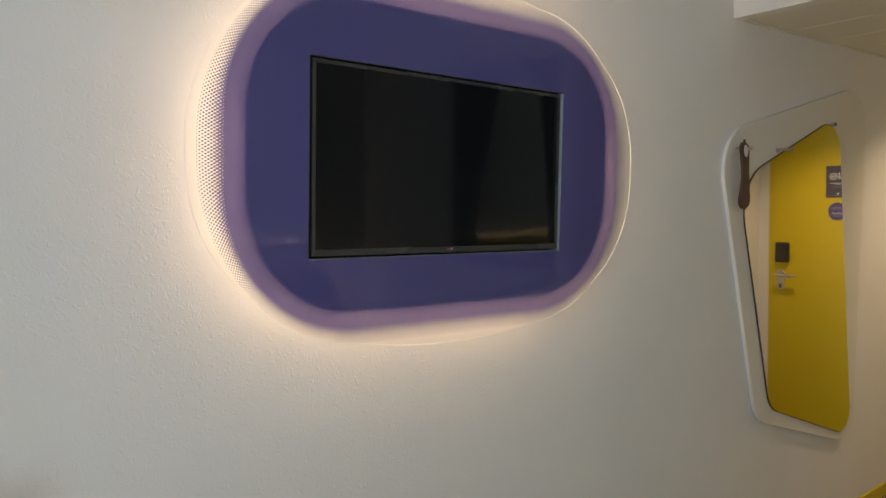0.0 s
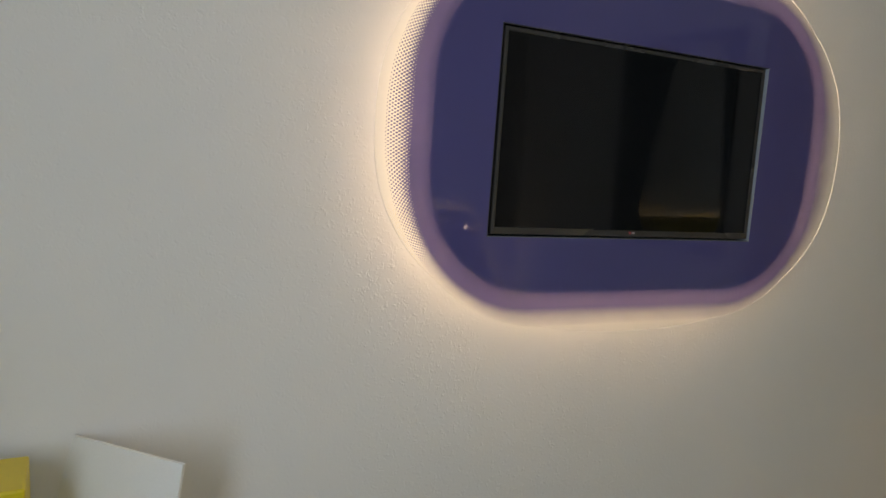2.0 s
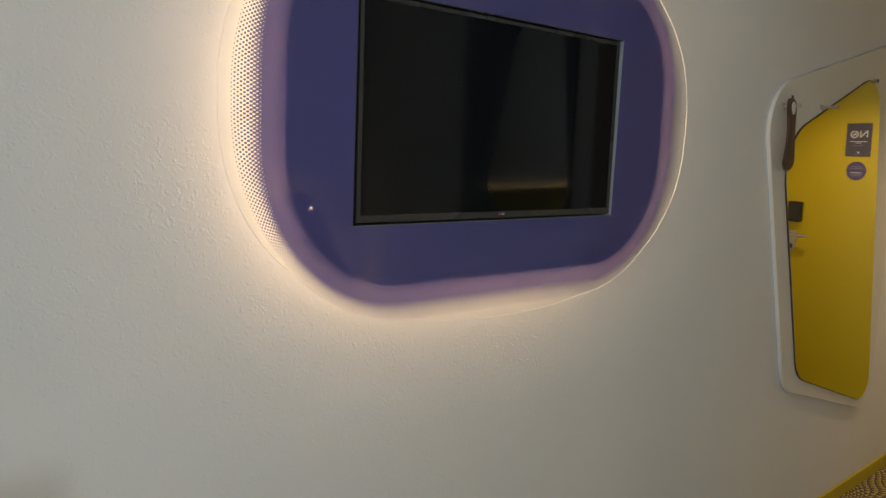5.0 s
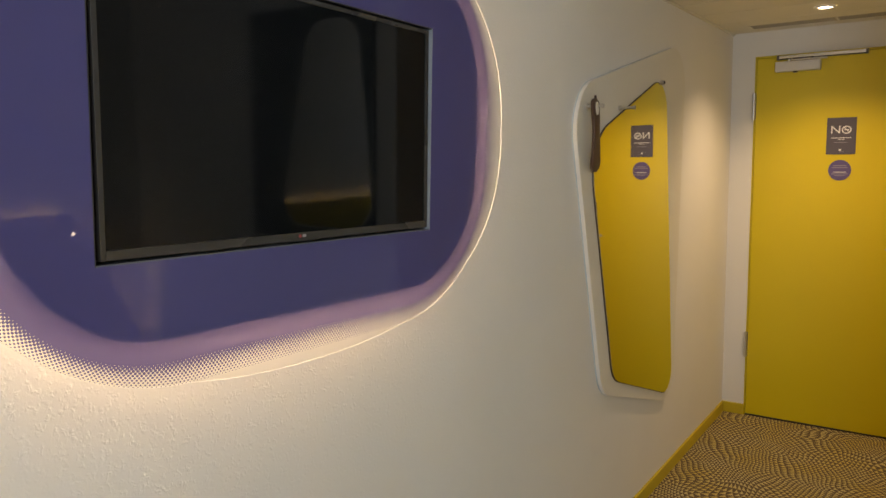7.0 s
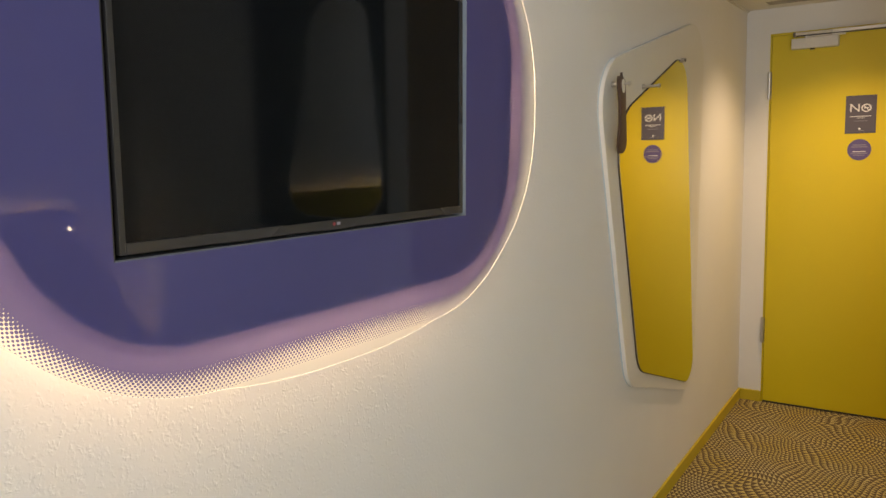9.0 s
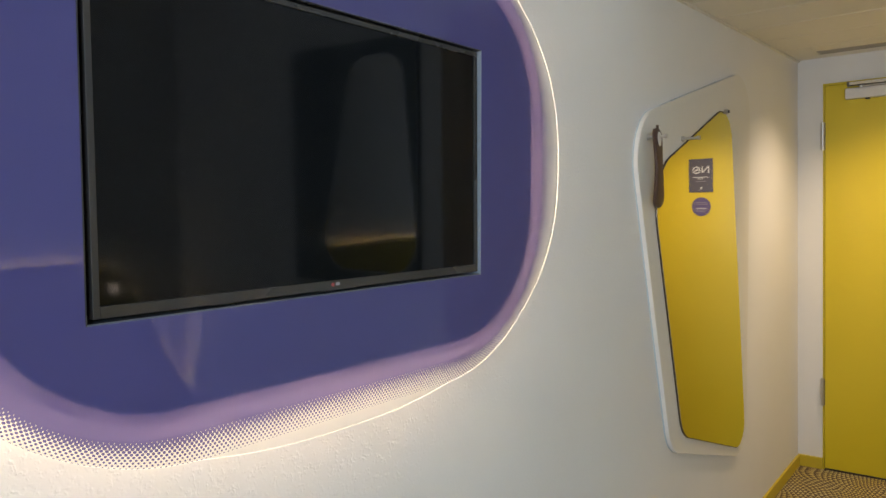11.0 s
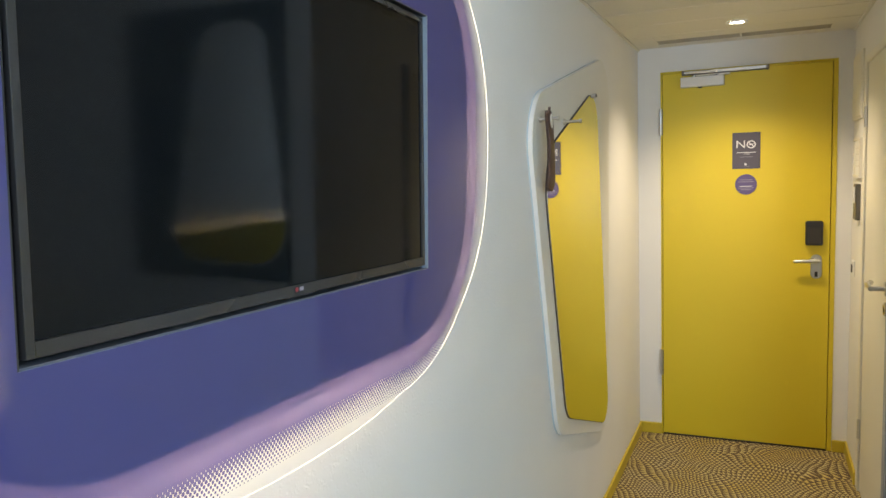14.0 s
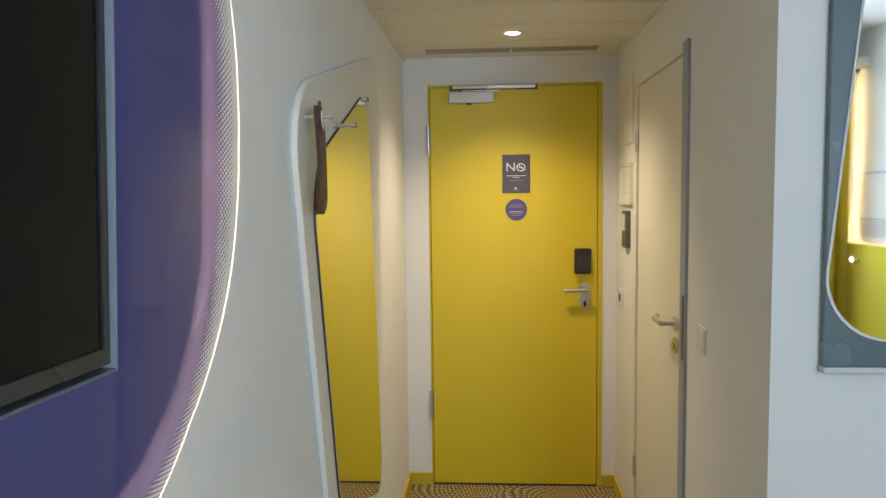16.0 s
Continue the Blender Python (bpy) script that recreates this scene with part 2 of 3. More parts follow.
def box(x0, y0, z0, x1, y1, z1, bevel=0.0, bm=None):
    own = bm is None
    bm = bmesh.new() if own else bm
    size = Matrix.Diagonal((x1 - x0, y1 - y0, z1 - z0, 1))
    made = bmesh.ops.create_cube(bm, size=1, matrix=Matrix.Translation(((x0 + x1) / 2, (y0 + y1) / 2, (z0 + z1) / 2)) @ size)
    if bevel:
        edges = list({e for v in made["verts"] for e in v.link_edges})
        bmesh.ops.bevel(bm, geom=edges, offset=bevel, segments=2, profile=0.5, affect="EDGES")
    return bm


def rod(a, b, r, r2=None, bm=None, sides=20):
    bm = bmesh.new() if bm is None else bm
    a, b = Vector(a), Vector(b)
    turn = (b - a).to_track_quat("Z", "Y").to_matrix().to_4x4()
    bmesh.ops.create_cone(bm, cap_ends=True, segments=sides, radius1=r, radius2=r if r2 is None else r2, depth=(b - a).length,
                          matrix=Matrix.Translation((a + b) / 2) @ turn)
    return bm


def rounded(corners, radii, steps=10):
    """The outline of a polygon with rounded corners, as 2D points."""
    points, count = [], len(corners)
    for i in range(count):
        p, a, b = (Vector(corners[j % count]) for j in (i, i - 1, i + 1))
        u, w = (a - p).normalized(), (b - p).normalized()
        half = math.acos(max(-1, min(1, u.dot(w)))) / 2
        r = radii[i]
        cut = r / math.tan(half)
        centre = p + (u + w).normalized() * (r / math.sin(half))
        start, end = p + u * cut - centre, p + w * cut - centre
        turn = start.angle_signed(end)
        for k in range(steps + 1):
            angle = -turn * k / steps
            c, s = math.cos(angle), math.sin(angle)
            points.append(centre + Vector((start.x * c - start.y * s, start.x * s + start.y * c)))
    return points


def slab(points, lay, low, high, bevel=0.0):
    """A plate with that outline; lay(u, v, d) gives the place in the room."""
    bm = bmesh.new()
    rings = []
    levels = [(low, 0.0), (high - bevel, 0.0)] + ([(high, bevel)] if bevel else [])
    middle = sum((Vector(p) for p in points), Vector((0, 0))) / len(points)
    for d, inset in levels:
        ring = []
        for p in points:
            q = Vector(p) + (middle - Vector(p)).normalized() * inset
            ring.append(bm.verts.new(lay(q.x, q.y, d)))
        rings.append(ring)
    for one, two in zip(rings, rings[1:]):
        for i in range(len(one)):
            bm.faces.new((one[i - 1], one[i], two[i], two[i - 1]))
    bm.faces.new(rings[0])
    bm.faces.new(rings[-1])
    return bm


def on_left(u, v, d):
    return (d, u, v)


def on_door(u, v, d):
    return (u, -d, v)


# ---- structure ----
H, HC = 2.52, 2.178
YB, XR, YP = -5.5, 2.85, -2.03


def structure(name, bm, material, label, category):
    return tagged(link(name, bm, material), label, category, kind="structure")


structure("floor", box(-0.15, YB - 0.2, -0.1, XR + 0.15, 0.2, 0.0), CARPET, "brown carpet with warped rows of cream and yellow triangles", "carpet")
structure("wall_left", box(-0.15, YB, 0, 0, 0.1, H + 0.1), WALL, "white woodchip wall carrying the television panel", "wall")

bm = box(0, 0.002, 0, 0.122, 0.1, HC + 0.1)
box(0.988, 0.002, 0, 1.2, 0.1, HC + 0.1, bm=bm)
box(0.122, 0.002, 2.044, 0.988, 0.1, HC + 0.1, bm=bm)
structure("wall_entrance", bm, SMOOTH, "white wall around the yellow entrance door", "wall")
structure("corridor_backing", box(0.0, 0.1, 0, 1.2, 0.16, HC), SMOOTH, "plain wall closing the doorway from outside", "wall")

bm = box(1.06, YP + 0.12, 0, 1.18, -1.33, HC + 0.1)
box(1.06, -0.43, 0, 1.18, 0.0, HC + 0.1, bm=bm)
box(1.06, -1.33, 1.985, 1.18, -0.43, HC + 0.1, bm=bm)
structure("wall_corridor", bm, SMOOTH, "white corridor wall with the bathroom doorway", "wall")
structure("wall_partition", box(1.06, YP, 0, XR + 0.15, YP + 0.12, H + 0.1), SMOOTH, "white partition wall behind the framed mirror", "wall")
structure("wall_right", box(XR, YB, 0, XR + 0.15, YP, H + 0.1), SMOOTH, "plain white wall behind the headboard", "wall")

bm = box(-0.15, YB - 0.15, 0, 1.5, YB, H + 0.1)
box(2.3, YB - 0.15, 0, XR + 0.15, YB, H + 0.1, bm=bm)
box(1.5, YB - 0.15, 0, 2.3, YB, 0.92, bm=bm)
box(1.5, YB - 0.15, 2.28, 2.3, YB, H + 0.1, bm=bm)
structure("wall_window", bm, SMOOTH, "white wall with the window opening", "wall")

window = thing("window_1", (1.9, YB - 0.1, 0.92), "white framed window letting in cool daylight", "window", kind="structure")
bm = box(1.5, YB - 0.12, 0.92, 1.56, YB - 0.06, 2.28)
box(2.24, YB - 0.12, 0.92, 2.3, YB - 0.06, 2.28, bm=bm)
box(1.56, YB - 0.12, 0.92, 2.24, YB - 0.06, 0.98, bm=bm)
box(1.56, YB - 0.12, 2.22, 2.24, YB - 0.06, 2.28, bm=bm)
part("window_frame", bm, WHITE, window)
pane = part("pane", box(1.56, YB - 0.095, 0.98, 2.24, YB - 0.09, 2.22), CLEAR, window)
pane.visible_shadow = False

structure("ceiling_room", box(-0.15, YB - 0.15, H, XR + 0.15, YP - 0.01, H + 0.12), SMOOTH, "plain white room ceiling", "ceiling")
structure("bulkhead", box(0.0, YP - 0.01, HC - 0.006, 1.06, YP + 0.05, H + 0.12), SMOOTH, "white bulkhead at the start of the lower corridor ceiling", "ceiling")
bm = bmesh.new()
edges = [YP + 0.05, -1.63, -1.32, -1.01, -0.70, -0.39, 0.002]
for y0, y1 in zip(edges, edges[1:]):
    last = y1 > 0
    if last:
        box(0.0, y0 + 0.006, HC, 0.13, y1, HC + 0.03, 0.002, bm)
        box(0.94, y0 + 0.006, HC, 1.06, y1, HC + 0.03, 0.002, bm)
        box(0.13, y0 + 0.006, HC, 0.94, -0.225, HC + 0.03, 0.002, bm)
        box(0.13, -0.115, HC, 0.94, y1, HC + 0.03, 0.002, bm)
    else:
        box(0.0, y0 + 0.006, HC, 1.06, y1 - 0.006, HC + 0.03, 0.002, bm)
box(0.0, YP + 0.05, HC + 0.03, 1.06, 0.002, HC + 0.06, bm=bm)
structure("ceiling_corridor", bm, CEIL, "cream board ceiling with fine joints across the corridor", "ceiling")
bm = box(0.0, YP + 0.05, HC - 0.008, 0.012, 0.0, HC - 0.001)
box(1.048, YP + 0.12, HC - 0.008, 1.06, 0.0, HC - 0.001, bm=bm)
structure("ceiling_trim", bm, CEIL, "thin cream edge trim of the corridor ceiling", "trim")

for name, args in (("baseboard_left", (0.0, YB, 0.0, 0.012, -0.012, 0.062)), ("baseboard_entrance", (0.0, -0.012, 0.0, 0.122, 0.002, 0.062)),
                   ("baseboard_entrance_side", (0.99, -0.012, 0.0, 1.06, 0.002, 0.062)), ("baseboard_corridor", (1.048, -0.43, 0.0, 1.06, -0.012, 0.062)),
                   ("baseboard_corridor_room", (1.048, YP, 0.0, 1.06, -1.345, 0.062)), ("baseboard_partition", (1.048, YP - 0.012, 0.0, XR, YP, 0.062))):
    structure(name, box(*args, bevel=0.003), SKIRT, "low yellow painted skirting board", "baseboard")

# ---- entrance door ----
door = thing("door_1", (0.55, 0.01, 0), "closed yellow painted entrance door with steel handle", "door", kind="structure")
part("door_leaf", box(0.134, -0.012, 0.012, 0.962, 0.03, 2.03, 0.002), YELLOW, door)
bm = box(0.965, -0.004, 0, 0.988, 0.05, 2.044, 0.001)
box(0.122, -0.004, 2.032, 0.965, 0.05, 2.044, 0.001, bm)
box(0.122, -0.002, 0, 0.131, 0.05, 2.032, 0.001, bm)
part("door_frame", bm, YELLOW, door)
part("threshold", box(0.134, 0.0, 0.0, 0.962, 0.05, 0.008), DARK_STEEL, door)
for z in (1.774, 0.424):
    hinge = part("hinge", rod((0.124, -0.016, z - 0.072), (0.124, -0.016, z + 0.072), 0.009), STEEL, door, "steel barrel hinge", True)
    part("hinge_plate", box(0.118, -0.012, z - 0.07, 0.136, -0.008, z + 0.07), DARK_STEEL, hinge)
plate = part("handle_plate", slab(rounded([(0.875, 0.925), (0.927, 0.925), (0.927, 1.05), (0.875, 1.05)], [0.024] * 4), on_door, 0.012, 0.021, 0.002), STEEL, door, "brushed steel handle plate", True)
bm = rod((0.901, -0.02, 1.022), (0.901, -0.06, 1.022), 0.012)
part("handle_neck", bm, STEEL, plate, smooth=True)
bm = rod((0.908, -0.06, 1.022), (0.80, -0.06, 1.018), 0.011, 0.009)
bmesh.ops.create_uvsphere(bm, u_segments=12, v_segments=8, radius=0.0115, matrix=Matrix.Translation((0.908, -0.06, 1.022)))
bmesh.ops.create_uvsphere(bm, u_segments=12, v_segments=8, radius=0.009, matrix=Matrix.Translation((0.80, -0.06, 1.018)))
part("lever", bm, STEEL, plate, "steel lever handle", True)
part("keyhole", box(0.894, -0.0235, 0.935, 0.908, -0.02, 0.962, 0.001), BLACK, plate)
reader = part("card_lock", slab(rounded([(0.848, 1.10), (0.93, 1.10), (0.93, 1.226), (0.848, 1.226)], [0.01] * 4), on_door, 0.012, 0.04, 0.004), BLACK, door, "black card lock box", True)
part("lens", box(0.86, -0.042, 1.112, 0.918, -0.039, 1.19, 0.002), BEZEL, reader)

closer = thing("door_closer", (0.35, -0.012, 1.95), "silver door closer with slide rail above the yellow door", "door closer")
part("body", box(0.232, -0.055, 1.949, 0.452, -0.0125, 2.003, 0.004), SILVER, closer)
part("valve_cap", rod((0.33, -0.035, 1.949), (0.33, -0.035, 1.942), 0.012), BLACK, closer)
part("rail", box(0.236, -0.036, 2.0185, 0.668, -0.0125, 2.036, 0.002), STEEL, closer, "polished slide rail")
part("rail_groove", box(0.25, -0.034, 2.015, 0.655, -0.0125, 2.0187), BLACK, closer)
for x in (0.243, 0.661):
    part("end_cap", box(x - 0.006, -0.038, 2.013, x + 0.006, -0.0125, 2.038, 0.002), DARK_STEEL, closer)
part("arm", box(0.29, -0.036, 2.0045, 0.48, -0.022, 2.0145, 0.002), STEEL, closer)
part("spindle", rod((0.30, -0.029, 2.002), (0.30, -0.029, 2.014), 0.012), STEEL, closer)


def lettering(name, body, size, place, turn, material, parent, stretch=1.0):
    """Raised letters as a mesh, from the built-in font."""
    curve = bpy.data.curves.new(name, "FONT")
    curve.body, curve.size, curve.extrude = body, size, 0.0006
    curve.align_x, curve.align_y = "CENTER", "CENTER"
    carrier = bpy.data.objects.new(name, curve)
    scene.collection.objects.link(carrier)
    data = bpy.data.meshes.new_from_object(carrier.evaluated_get(bpy.context.evaluated_depsgraph_get()))
    bpy.data.objects.remove(carrier)
    data.transform(Matrix.Translation(place) @ turn @ Matrix.Diagonal((stretch, 1, 1, 1)))
    data.materials.clear()
    data.materials.append(material)
    ob = new(name, data)
    ob.parent = parent
    ob.matrix_parent_inverse = Matrix.Translation(parent.location).inverted()
    return ob


FACE_ROOM = pose(0, 0, 0, 90, 0, 0)
sign = thing("no_smoking_sign", (0.561, -0.012, 1.505), "grey violet no smoking sign stuck on the yellow door", "sign")
part("board", box(0.492, -0.015, 1.505, 0.63, -0.0121, 1.696, 0.0005), SIGN, sign)
lettering("letter", "N", 0.058, (0.534, -0.0155, 1.632), FACE_ROOM, PRINT, sign, 1.15)
bm = bmesh.new()
ring = [[], []]
for k in range(32):
    a = 2 * math.pi * k / 32
    for j, r in enumerate((0.0150, 0.0208)):
        ring[j].append(bm.verts.new((0.585 + r * math.cos(a) * 1.1, -0.0157, 1.632 + r * math.sin(a))))
for k in range(32):
    bm.faces.new((ring[0][k - 1], ring[0][k], ring[1][k], ring[1][k - 1]))
made = box(-0.015, -0.0003, -0.0022, 0.015, 0.0003, 0.0022)
made.transform(Matrix.Translation((0.585, -0.0158, 1.632)) @ pose(0, 0, 0, 0, 45, 0))
spare = bpy.data.meshes.new("bar")
made.to_mesh(spare)
made.free()
bm.from_mesh(spare)
bpy.data.meshes.remove(spare)
box(0.574, -0.0158, 1.629, 0.596, -0.0153, 1.635, bm=bm)
part("prohibition_ring", bm, PRINT, sign)
part("text_line", box(0.514, -0.0155, 1.589, 0.608, -0.0149, 1.5925), PRINT, sign)
part("text_line", box(0.545, -0.0155, 1.581, 0.578, -0.0149, 1.5835), PRINT, sign)
part("text_line", box(0.53, -0.0155, 1.566, 0.592, -0.0149, 1.5685), DIM_PRINT, sign)
part("mark", box(0.553, -0.0155, 1.523, 0.563, -0.0149, 1.533), PRINT, sign)
part("text_line", box(0.553, -0.0155, 1.517, 0.578, -0.0149, 1.519), DIM_PRINT, sign)
seal = thing("round_sticker", (0.561, -0.012, 1.368), "round violet sticker on the yellow door", "sticker")
part("disc", rod((0.561, -0.0121, 1.422), (0.561, -0.0145, 1.422), 0.054, sides=48), SEAL, seal)
for z, w, m in ((1.446, 0.06, DIM_PRINT), (1.436, 0.075, DIM_PRINT), (1.412, 0.06, PRINT), (1.403, 0.075, DIM_PRINT), (1.394, 0.05, DIM_PRINT)):
    part("text_line", box(0.561 - w / 2, -0.0152, z - 0.0018, 0.561 + w / 2, -0.0144, z + 0.0018), m, seal)

# ---- bathroom door ----
bath = thing("door_2", (1.06, -0.88, 0), "closed cream bathroom door in a grey blue steel frame", "door", kind="structure")
part("door_leaf", box(1.066, -1.262, 0.008, 1.106, -0.50, 1.952, 0.002), CREAM, bath)
bm = box(1.05, -1.33, 0, 1.18, -1.268, 1.985, 0.003)
part("door_frame", bm, GREY_FRAME, bath)
bm = box(1.056, -0.495, 0, 1.18, -0.43, 1.985, 0.003)
box(1.057, -1.268, 1.955, 1.18, -0.495, 1.985, 0.003, bm)
part("door_frame", bm, CREAM, bath)
part("strike_plate", box(1.0475, -1.325, 0.965, 1.0505, -1.30, 1.175, 0.001), DARK_STEEL, bath)
rose = part("rose", rod((1.066, -1.18, 1.06), (1.056, -1.18, 1.06), 0.026), STEEL, bath, "round steel handle rose", True)
bm = rod((1.056, -1.18, 1.06), (1.012, -1.18, 1.06), 0.009)
rod((1.012, -1.186, 1.06), (1.012, -1.07, 1.058), 0.009, bm=bm)
bmesh.ops.create_uvsphere(bm, u_segments=12, v_segments=8, radius=0.009, matrix=Matrix.Translation((1.012, -1.07, 1.058)))
rod((1.012, -1.07, 1.058), (1.03, -1.045, 1.064), 0.009, bm=bm)
part("lever", bm, STEEL, rose, "bent steel lever", True)
keyrose = part("key_rose", rod((1.066, -1.18, 0.985), (1.056, -1.18, 0.985), 0.026), STEEL, bath, "round steel key rose", True)
part("keyhole", box(1.0545, -1.184, 0.972, 1.0565, -1.176, 0.99), BLACK, keyrose)
for z in (1.72, 0.3):
    part("hinge", rod((1.058, -0.497, z - 0.045), (1.058, -0.497, z + 0.045), 0.007), STEEL, bath, smooth=True)

# ---- corridor fittings ----
fuse = thing("service_hatch", (1.06, -0.23, 1.72), "cream flush service hatch near the corridor ceiling", "hatch")
part("hatch_frame", box(1.05, -0.41, 1.72, 1.0595, -0.05, 2.03, 0.003), CREAM, fuse)
part("hatch_door", box(1.046, -0.395, 1.735, 1.0505, -0.065, 2.015, 0.002), CREAM, fuse)
notice = thing("framed_notice", (1.06, -0.28, 1.45), "small cream framed notice on the corridor wall", "notice")
bm = box(1.045, -0.41, 1.45, 1.0595, -0.398, 1.635)
box(1.045, -0.162, 1.45, 1.0595, -0.15, 1.635, bm=bm)
box(1.045, -0.398, 1.623, 1.0595, -0.162, 1.635, bm=bm)
box(1.045, -0.398, 1.45, 1.0595, -0.162, 1.462, bm=bm)
part("notice_frame", bm, CREAM, notice)
part("sheet", box(1.052, -0.398, 1.462, 1.0595, -0.162, 1.623), CARD, notice)
for k in range(4):
    part("text_line", box(1.0512, -0.37, 1.585 - k * 0.028, 1.0521, -0.19 - 0.03 * (k % 2), 1.588 - k * 0.028), SILVER, notice)
holder = thing("key_card_holder", (1.06, -0.31, 1.25), "dark bronze key card holder on the corridor wall", "card holder")
part("plate", box(1.04, -0.365, 1.252, 1.0595, -0.255, 1.42, 0.003), DARK_STEEL, holder)
part("card_slot", box(1.0385, -0.345, 1.37, 1.0405, -0.275, 1.378), BLACK, holder)
part("card", box(1.0365, -0.335, 1.33, 1.0395, -0.285, 1.405, 0.001), PRINT, holder)
thermo = thing("wall_switch", (1.06, -0.15, 0.98), "small white switch with a dark rocker", "switch")
part("switch_plate", box(1.052, -0.19, 0.96, 1.0595, -0.11, 1.04, 0.003), WHITE, thermo)
part("rocker", box(1.047, -0.165, 0.98, 1.0525, -0.135, 1.02, 0.002), DARK_STEEL, thermo)
switch2 = thing("light_switch", (1.06, -1.5, 1.03), "white rocker light switch beside the bathroom door", "switch")
part("switch_plate", box(1.056, -1.54, 1.03, 1.0595, -1.46, 1.11, 0.004), SMOOTH, switch2)
part("rocker", box(1.0535, -1.53, 1.04, 1.0565, -1.47, 1.10, 0.002), SMOOTH, switch2)

lamp = thing("downlight", (0.53, -0.56, HC), "round recessed ceiling spotlight, switched on", "ceiling light")
bm = bmesh.new()
profile = [(0.030, -0.001), (0.034, -0.006), (0.042, -0.007), (0.047, -0.003), (0.047, 0.0)]
loops = [[bm.verts.new((0.53 + r * math.cos(2 * math.pi * k / 40), -0.56 + r * math.sin(2 * math.pi * k / 40), HC - 0.0005 + z)) for k in range(40)] for r, z in profile]
for one, two in zip(loops, loops[1:]):
    for k in range(40):
        bm.faces.new((one[k - 1], one[k], two[k], two[k - 1]))
part("trim_ring", bm, WHITE, lamp, "white trim ring", True)
part("lens", rod((0.53, -0.56, HC - 0.0025), (0.53, -0.56, HC - 0.001), 0.031, sides=40), BULB, lamp, "glowing lens")
vent = thing("slot_vent", (0.535, -0.18, HC), "long narrow slot air vent in the corridor ceiling", "vent")
part("duct", box(0.13, -0.225, HC + 0.010, 0.94, -0.115, HC + 0.029), VENT, vent)
for y0, y1 in ((-0.225, -0.221), (-0.119, -0.115)):
    part("vent_frame", box(0.13, y0, HC - 0.0005, 0.94, y1, HC + 0.01), VENT, vent)
for y in (-0.194, -0.17, -0.146):
    part("slat", box(0.13, y - 0.002, HC + 0.002, 0.94, y + 0.002, HC + 0.010), VENT, vent)
part("divider", box(0.531, -0.221, HC - 0.001, 0.539, -0.119, HC + 0.01), CEIL, vent)

# ---- wall mirror with hooks ----
mirror = thing("wall_mirror", (0.0, -1.5, 0.38), "tall irregular mirror on a milky acrylic plate, rounded corners", "mirror")
OUTER = rounded([(-2.165, 1.742), (-0.93, 2.03), (-1.03, 0.36), (-1.885, 0.632)], [0.18, 0.16, 0.13, 0.15])
INNER = rounded([(-2.035, 1.575), (-1.23, 1.866), (-1.055, 0.40), (-1.795, 0.665)], [0.19, 0.12, 0.09, 0.13])
plate = part("backing_plate", slab(OUTER, on_left, 0.005, 0.019, 0.002), [MILK, WHITE], mirror, "milky acrylic backing plate")
for face in plate.data.polygons:
    face.material_index = 1 if abs(face.normal.x) < 0.3 else 0
part("rear_edge", slab(OUTER, on_left, 0.0005, 0.0055), PLATE_EDGE, mirror, "blue grey rear edge of the plate")
part("mirror_edge", slab(INNER, on_left, 0.0185, 0.0235), RUBBER, mirror, "dark bevelled mirror rim")
glass = rounded([(-2.0325, 1.5735), (-1.2315, 1.863), (-1.057, 0.4025), (-1.793, 0.667)], [0.189, 0.119, 0.089, 0.129])
part("mirror_glass", slab(glass, on_left, 0.023, 0.0255), MIRROR, mirror, "silvered mirror glass")


def hook(y, z):
    peg = part("hook", rod((0.02, y, z), (0.075, y, z), 0.0048), STEEL, mirror, "steel coat peg", True)
    part("hook_base", rod((0.0188, y, z), (0.026, y, z), 0.010), STEEL, peg, smooth=True)
    part("hook_knob", rod((0.073, y, z), (0.081, y, z), 0.007), STEEL, peg, smooth=True)


hook(-2.045, 1.69)
hook(-1.75, 1.697)

clip = part("clip", rod((0.0185, -1.287, 1.822), (0.034, -1.287, 1.822), 0.009), STEEL, mirror, "round steel clip holding the glass", True)
part("clip_cap", rod((0.034, -1.287, 1.822), (0.038, -1.287, 1.822), 0.0065), DARK_STEEL, clip, smooth=True)

horn = thing("shoehorn", (0.05, -2.05, 1.465), "brown leather shoehorn hanging from the mirror peg", "shoehorn")
bm = bmesh.new()
rows = []
for k in range(25):
    f = k / 24
    z = 1.715 - 0.245 * f
    half = 0.029 + 0.005 * math.cos(f * 7.5) + (0.005 if f > 0.75 else 0) * math.sin((f - 0.75) * 4 * math.pi)
    half *= math.sqrt(max(0.02, 1 - max(0.0, 1 - 9 * f, 1 - 11 * (1 - f)) ** 2))
    x = 0.047 + 0.006 * math.sin(f * 3.0)
    row = []
    for j in range(12):
        a = 2 * math.pi * j / 12
        row.append(bm.verts.new((x + 0.009 * math.sin(a) + 0.004 * math.cos(a) ** 2, -2.05 + half * math.cos(a), z)))
    rows.append(row)
for one, two in zip(rows, rows[1:]):
    for j in range(12):
        bm.faces.new((one[j - 1], one[j], two[j], two[j - 1]))
bm.faces.new(rows[0])
bm.faces.new(rows[-1])
part("blade", bm, LEATHER, horn, smooth=True)
part("eyelet", slab([(-2.05 + 0.013 * math.cos(2 * math.pi * k / 24), 1.682 + 0.022 * math.sin(2 * math.pi * k / 24)) for k in range(24)], on_left, 0.055, 0.0598), MILK, horn, "pale oval hanging hole")
bm = rod((0.052, -2.05, 1.695), (0.052, -2.05, 1.725), 0.004)
part("loop", bm, LEATHER, horn, smooth=True)

